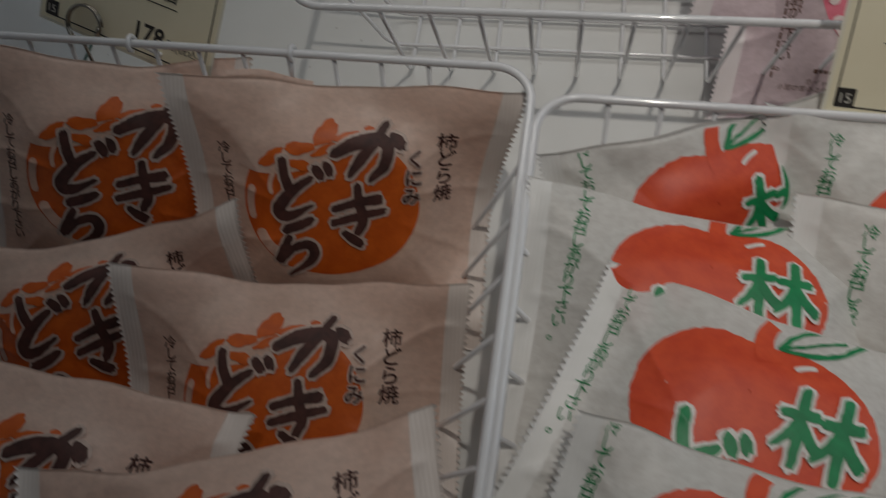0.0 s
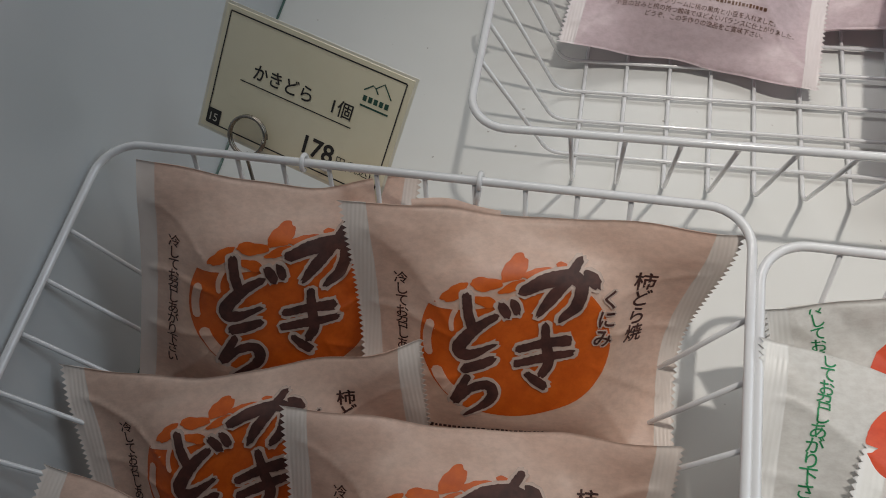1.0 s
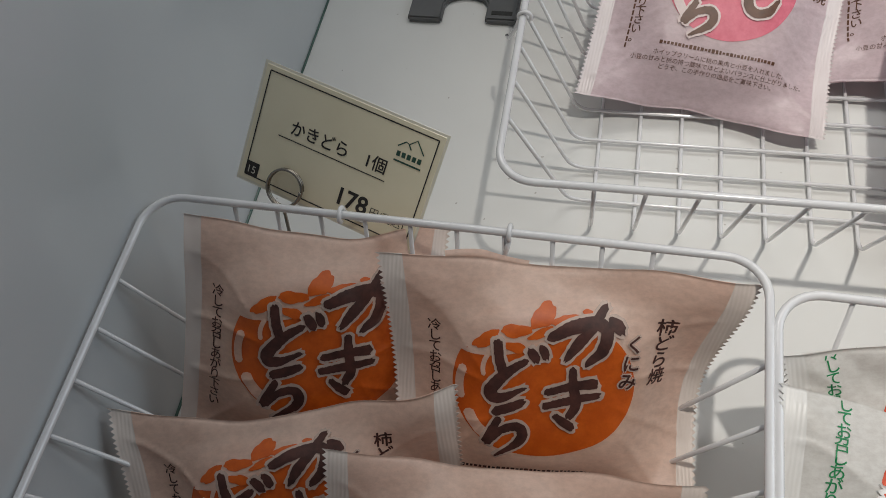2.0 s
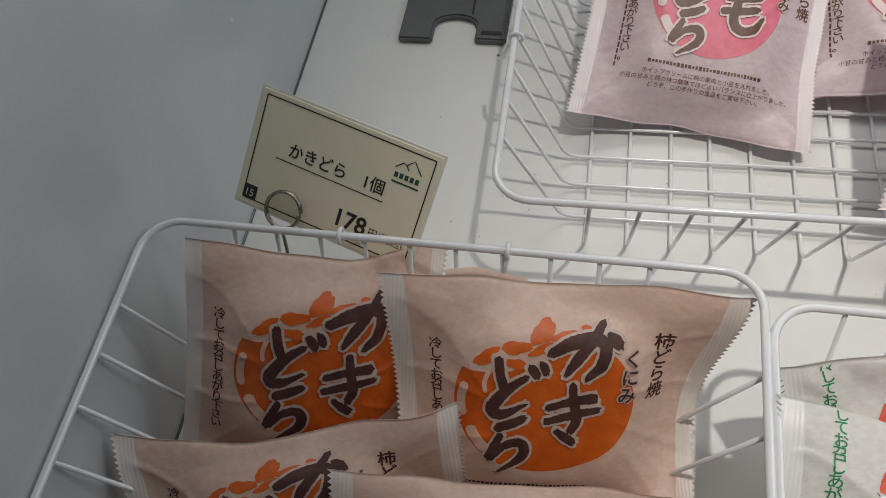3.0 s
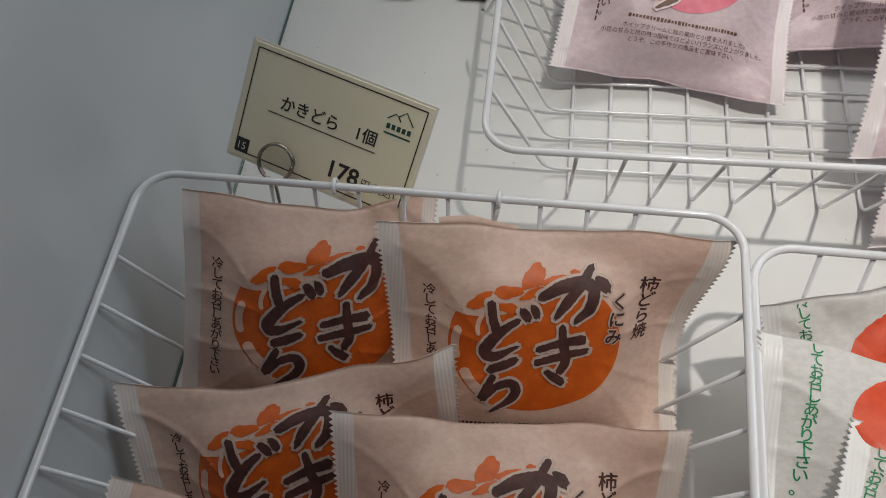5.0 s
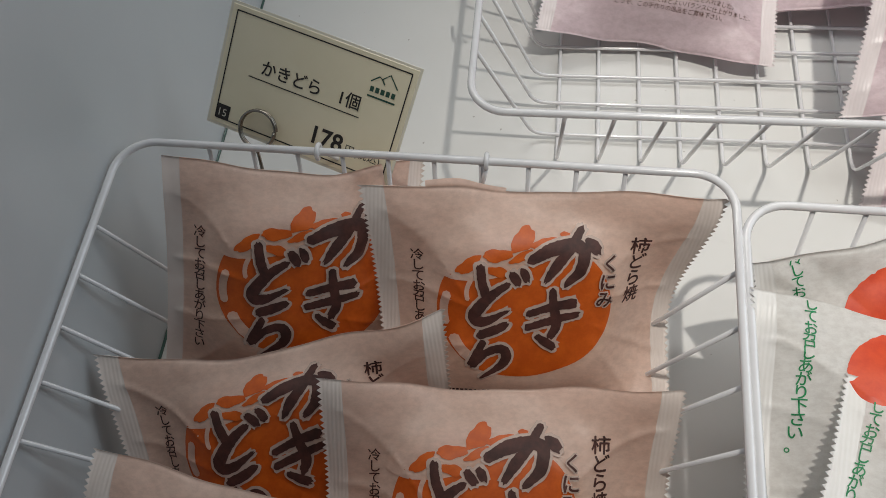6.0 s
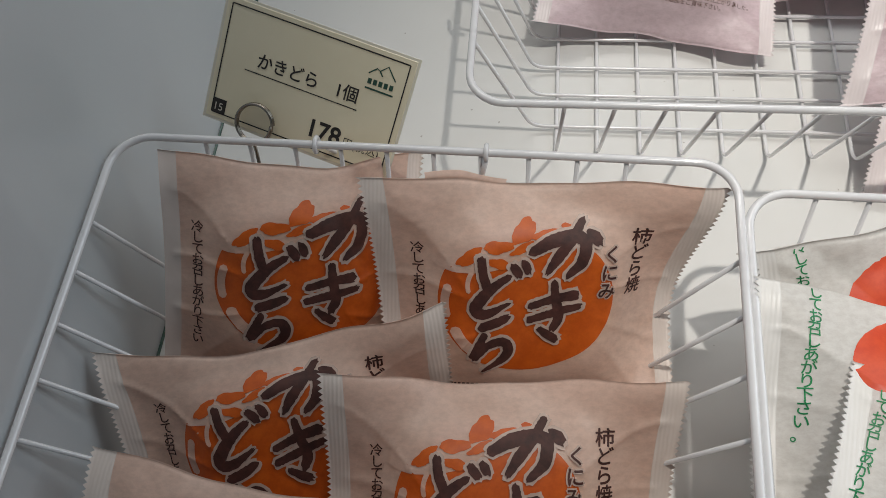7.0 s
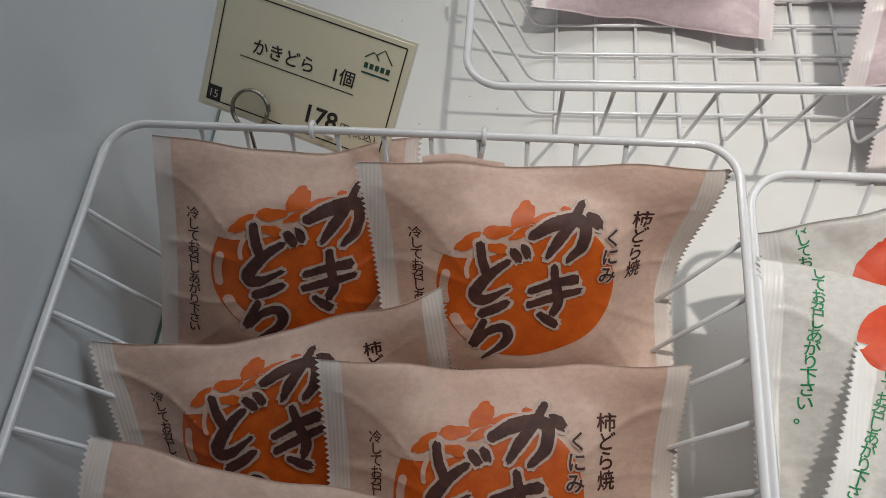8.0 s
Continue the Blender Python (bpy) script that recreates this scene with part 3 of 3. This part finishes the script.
# ---- wire baskets ----
def wire_basket(x0, x1, y0, y1, inset, label, xs, ys, fan, corner=0.017):
    """Rim x0..x1, y0..y1; xs and ys: first wire, step and number along each side; fan: (middle, factor) of the cross wires on the floor."""
    root = tagged(new("wire_basket"), label, "basket", "white wire baskets on the shelf")
    r, c = 0.00185, corner
    rim = []
    for cx, cy, a0 in ((x1 - c, y1 - c, 0), (x0 + c, y1 - c, 90), (x0 + c, y0 + c, 180), (x1 - c, y0 + c, 270)):
        for s in range(9):
            w = radians(a0 + 90 * s / 8)
            rim.append((cx + c * math.cos(w), cy + c * math.sin(w), ZR))
    piece("rim", *tube(rim, r, 12, True), WIRE, root)
    rng = random.Random(round(x0 * 1000))
    drop = ZR - 0.0006
    for i in range(xs[2]):
        x = xs[0] + xs[1] * i
        xf = x + rng.uniform(-0.0008, 0.0008)
        line = rounded([(x, y1, drop), (xf, y1 - inset, ZF), (xf, y0 + inset, ZF), (x, y0, drop)], 0.008)
        piece("wire", *tube(line, 0.00105, 8), WIRE, root)
    for i in range(ys[2]):
        y = ys[0] + ys[1] * i
        yf = fan[0] + (y - fan[0]) * fan[1] + rng.uniform(-0.0006, 0.0006)
        line = rounded([(x0, y, drop), (x0 + inset, yf, ZF + 0.002), (x1 - inset, yf, ZF + 0.002), (x1, y, drop)], 0.008)
        piece("wire", *tube(line, 0.00105, 8), WIRE, root)
    return root


wire_basket(-0.1842, 0.0862, -0.29, 0.0, 0.029, "white coated wire basket full of persimmon cake packets", (-0.1438, 0.0206, 10), (-0.0440, -0.0235, 10), (0.0, 0.97))
basket = wire_basket(-0.0285, 0.335, 0.0265, 0.285, 0.029, "white coated wire basket holding a few peach cake packets", (0.0147, 0.0221, 14), (0.063, 0.0225, 9), (0.164, 0.91))
basket.matrix_world = pose(-0.0245, 0.0265, 0, 0, 0, 1.2) @ pose(0.0245, -0.0265, 0)
wire_basket(0.0892, 0.365, -0.30, -0.0130, 0.029, "white coated wire basket full of apple cake packets", (0.117, 0.0206, 11), (-0.057, -0.0235, 10), (0.0, 0.97))


# ---- packets ----
def packet(kind, x, y, z, rx, ry, rz, label, seed, **form):
    return wrapped_cake(kind, pose(x, y, z, rx, ry, rz), label, seed, **form)


PEACHY = "peach waxed packet, orange persimmon print, "
packet("persimmon", -0.1025, -0.0477, 0.8614, 47.1, 15.5, 10.0, PEACHY + "standing at the back", 11, lift=(0.0095, -0.019, 0, -0.025), shift=(2.3, 0.3), width=0.1160, dip=0.08, folded=True)
packet("persimmon", 0.0040, -0.0442, 0.8500, 46.0, 8.8, 8.8, PEACHY + "overlapping its neighbour", 12, lift=(0.0107, 0.0235, 0.0134, 0.030), shift=(-5.0, 0.6), width=0.1400, taper=0.10, fin=(-0.046, -0.014))
packet("persimmon", -0.0950, -0.1168, 0.8350, 36.1, 1.5, 16.2, PEACHY + "turned a little", 13, lift=(0.005, 0.026, 0.024, -0.006), shift=(-6.8, 3.6), width=0.151, dip=0.20)
packet("persimmon", -0.0029, -0.1368, 0.8335, 21.2, 4.6, 5.3, PEACHY + "lying on two others", 14, lift=(0.0225, 0.0205, 0.042, 0.026), shift=(-6.4, 0.6), width=0.1491)
packet("persimmon", -0.0866, -0.1980, 0.8659, 11.1, -1.2, -5.7, PEACHY + "half covered", 15, lift=(0.0093, 0.0027, 0, 0.004), shift=(-4.3, -2.6), width=0.1596)
packet("persimmon", 0.0136, -0.2181, 0.8888, 15.5, -3.2, 15.7, PEACHY + "on top of the pile", 16, lift=(0.0008, -0.0007, 0, 0), shift=(-7.0, 5.5), width=0.1476, dip=0.12)

WHITISH = "white waxed packet, red apple print, "
packet("apple", 0.1642, -0.0504, 0.8529, 53.3, 1.5, 22.5, WHITISH + "standing at the back", 21, lift=(-0.005, 0.0039, -0.010, 0), shift=(1.5, 7.7), width=0.1285, small_print=False, crease=1.6)
packet("apple", 0.2489, -0.0611, 0.8678, 34, 0, -3, WHITISH + "beside another packet", 25, small_print=False, width=0.150)
packet("apple", 0.1565, -0.1113, 0.8830, 6.8, 1.3, -2.5, WHITISH + "leaning on another", 22, lift=(0.0125, -0.0029, 0.006, 0), shift=(1.4, 10.3), width=0.1400, small_print=False)
packet("apple", 0.2559, -0.1065, 0.8746, 26, 0, -6, WHITISH + "overlapping a neighbour", 26, small_print=False, width=0.150)
packet("apple", 0.1716, -0.1545, 0.8960, 7.0, 6.0, -12.5, WHITISH + "turned a little", 23, lift=(-0.007, -0.0015, 0, 0), shift=(-8.4, 4.7), width=0.1455, small_print=False, taper=-0.12)
packet("apple", 0.1700, -0.2075, 0.9040, 17.5, 4.0, -7.0, WHITISH + "lying in front", 24, lift=(0.002, -0.0005, 0, 0), shift=(-9, 6.5), width=0.145, small_print=False, taper=-0.12)

ROSY = "pale pink waxed packet, rose peach print, "
packet("peach", 0.0683, 0.1802, 0.8541, 30.5, 8.1, -2.7, ROSY + "leaning in the basket", 31, width=0.134, lift=(0, -0.006, 0.0108, 0.014), shift=(1.6, 10))
packet("peach", 0.2434, 0.0764, 0.8602, 40, 0, -3, ROSY + "near the basket front", 32, width=0.148, shift=(0, 4))
packet("peach", 0.2315, 0.1119, 0.8843, 34, 0, -6, ROSY + "leaning on another", 33, width=0.148, shift=(0, 4))
packet("peach", 0.185, 0.215, 0.8480, 14, 0, 4, ROSY + "lying behind", 34, width=0.148, shift=(0, 4))


# ---- price cards ----
def price_card(m, label, full=True):
    root = tagged(new("price_card"), label, "price card", "price cards on the basket rims")
    w, h = 0.0925, 0.0562
    part("card", slab(-w / 2, w / 2, -h / 2, h / 2, -0.0004, 0.0004, 0.0002, 1), CARD, root)
    part("sleeve", slab(-w / 2 - 0.0013, w / 2 + 0.0013, -h / 2 - 0.0013, h / 2 + 0.0013, -0.00015, 0.00015, 0.0001, 1), SLEEVE, root, "clear laminate edge")
    bx, by, t = 0.0435, 0.0256, 0.00062

    def flat(name, shape, mat, z=t):
        co, fs = shape
        return piece(name, np.column_stack([co, np.full(len(co), z)]), fs, mat, root)

    line = lambda x0, y0, x1, y1, k: stroke([(x0, y0), ((x0 + x1) / 2, (y0 + y1) / 2), (x1, y1)], k)
    flat("printed_border", joined([line(-bx, by, bx, by, t), line(-bx, -by, bx, -by, t), line(-bx, -by, -bx, by, t), line(bx, -by, bx, by, t)]), BLACK)
    flat("number_square", line(-bx, -by + 0.0035, -bx + 0.0068, -by + 0.0035, 0.0068), BLACK)
    flat("number", placed(glyph("15", 0.0), -bx + 0.0034, -by + 0.0034, 0.0052), CARDWHITE, t * 1.4)
    flat("product_name", placed(glyph("かきどら　1個", 0.012), -0.0010, 0.0048, 0.0078), BLACK)
    flat("rule", line(-0.0315, -0.0014, 0.0250, -0.0014, 0.0005), BLACK)
    flat("price", placed(glyph("178", 0.02), 0.0135, -0.0158, 0.0115), BLACK)
    flat("currency", placed(glyph("円(税込)", 0.0), 0.0315, -0.0172, 0.0050), BLACK)
    peak = [stroke([(0.0235, 0.0165), (0.0270, 0.0195), (0.0285, 0.0188), (0.0318, 0.0218), (0.0365, 0.0165)], 0.0006), stroke([(0.0285, 0.0188), (0.0298, 0.0172), (0.0302, 0.0168)], 0.0006)]
    bars = [line(0.0240 + 0.0026 * i, 0.0133, 0.0258 + 0.0026 * i, 0.0133, 0.0024) for i in range(5)] + [line(0.0235, 0.0100, 0.0370, 0.0100, 0.0008)]
    mark = joined(peak + bars)
    flat("emblem", (np.asarray(mark[0]) + (0.0024, 0), mark[1]), CARDGREEN)
    root.matrix_world = m
    return root


def card_clip(m, label):
    root = tagged(new("card_clip"), label, "card clip", "card clips")
    ring = [(0.0088 * math.cos(q), 0.0088 * math.sin(q), 0.0014 * q / 6.28) for q in np.linspace(0, 4 * math.pi, 60)]
    piece("ring", *tube(ring, 0.00075, 8), STEEL, root)
    piece("stem", *tube(rounded([(0.0, -0.0088, 0.0014), (0.0005, -0.013, -0.001), (0.001, -0.036, -0.014)], 0.004), 0.00085, 8), STEEL, root)
    root.matrix_world = m
    return root


price_card(pose(-0.1015, 0.0291, 0.9015, 44.6, 6.5, -16.5), "cream price card with black print on the basket rim")
card_clip(pose(-0.1272, 0.0180, 0.8890, 44.6, 0, -8), "bright steel ring clip holding the price card")
price_card(pose(0.2455, 0.0065, 0.9185, 44, 0, -4), "cream price card with black print beside apple packets")


# ---- small things ----
def rim_hook(x, y, turn, label):
    """A bent end of coated wire that grips the rim."""
    m = pose(x, y, ZR, 0, 0, turn)
    loop = [m @ Vector((0, 0.0032 * math.cos(q), 0.0032 * math.sin(q))) for q in np.linspace(radians(-30), radians(230), 16)]
    tail = [m @ Vector(p) for p in ((0.002, 0.006, -0.012), (0.006, 0.010, -0.022), (0.016, 0.013, -0.030))]
    root = tagged(new("rim_hook"), label, "hook", "wire hooks on the rims")
    piece("loop", *tube(loop, 0.0011, 8), WIRE, root)
    piece("tail", *tube(rounded([loop[0], *tail], 0.006), 0.0011, 8), WIRE, root)
    return root


rim_hook(-0.0925, 0.0, 0, "white coated wire hook gripping the basket rim")
rim_hook(-0.0178, 0.0, 180, "white coated wire hook gripping the basket rim")
rim_hook(-0.0295, 0.1255, 90, "white coated wire hook gripping the side rim")


def shelf_bracket():
    root = tagged(new("shelf_bracket"), "dark grey plastic bracket with a round notch on the shelf", "bracket")
    outline = [(-0.119, 0.200), (-0.0968, 0.200), (-0.0968, 0.214)]
    outline += [(-0.0827 + 0.0141 * math.cos(q), 0.214 + 0.0085 * math.sin(q)) for q in np.linspace(math.pi, 0, 14)[1:-1]]
    outline += [(-0.0686, 0.214), (-0.0686, 0.2015), (-0.0482, 0.2015), (-0.0482, 0.36), (-0.119, 0.36)]
    bm = bmesh.new()
    f = bm.faces.new([bm.verts.new((x, y, ZS)) for x, y in outline])
    ext = bmesh.ops.extrude_face_region(bm, geom=[f])
    bmesh.ops.translate(bm, vec=(0, 0, 0.005), verts=[v for v in ext["geom"] if isinstance(v, bmesh.types.BMVert)])
    bmesh.ops.recalc_face_normals(bm, faces=bm.faces[:])
    bmesh.ops.bevel(bm, geom=bm.edges[:], offset=0.0012, segments=2, affect="EDGES")
    part("plate", bm, GREYPLASTIC, root)
    # no recess is cut: a thin dark strip paints the slot's shade
    part("slot", slab(-0.0650, -0.0515, 0.2055, 0.2090, ZS + 0.0046, ZS + 0.0054, 0.0003, 1), DARKSLOT, root, "dark strip standing for the shade in a slot")
    part("seam", slab(-0.0735, -0.0722, 0.224, 0.36, ZS + 0.0046, ZS + 0.0054, 0), DARKSLOT, root)
    return root


shelf_bracket()
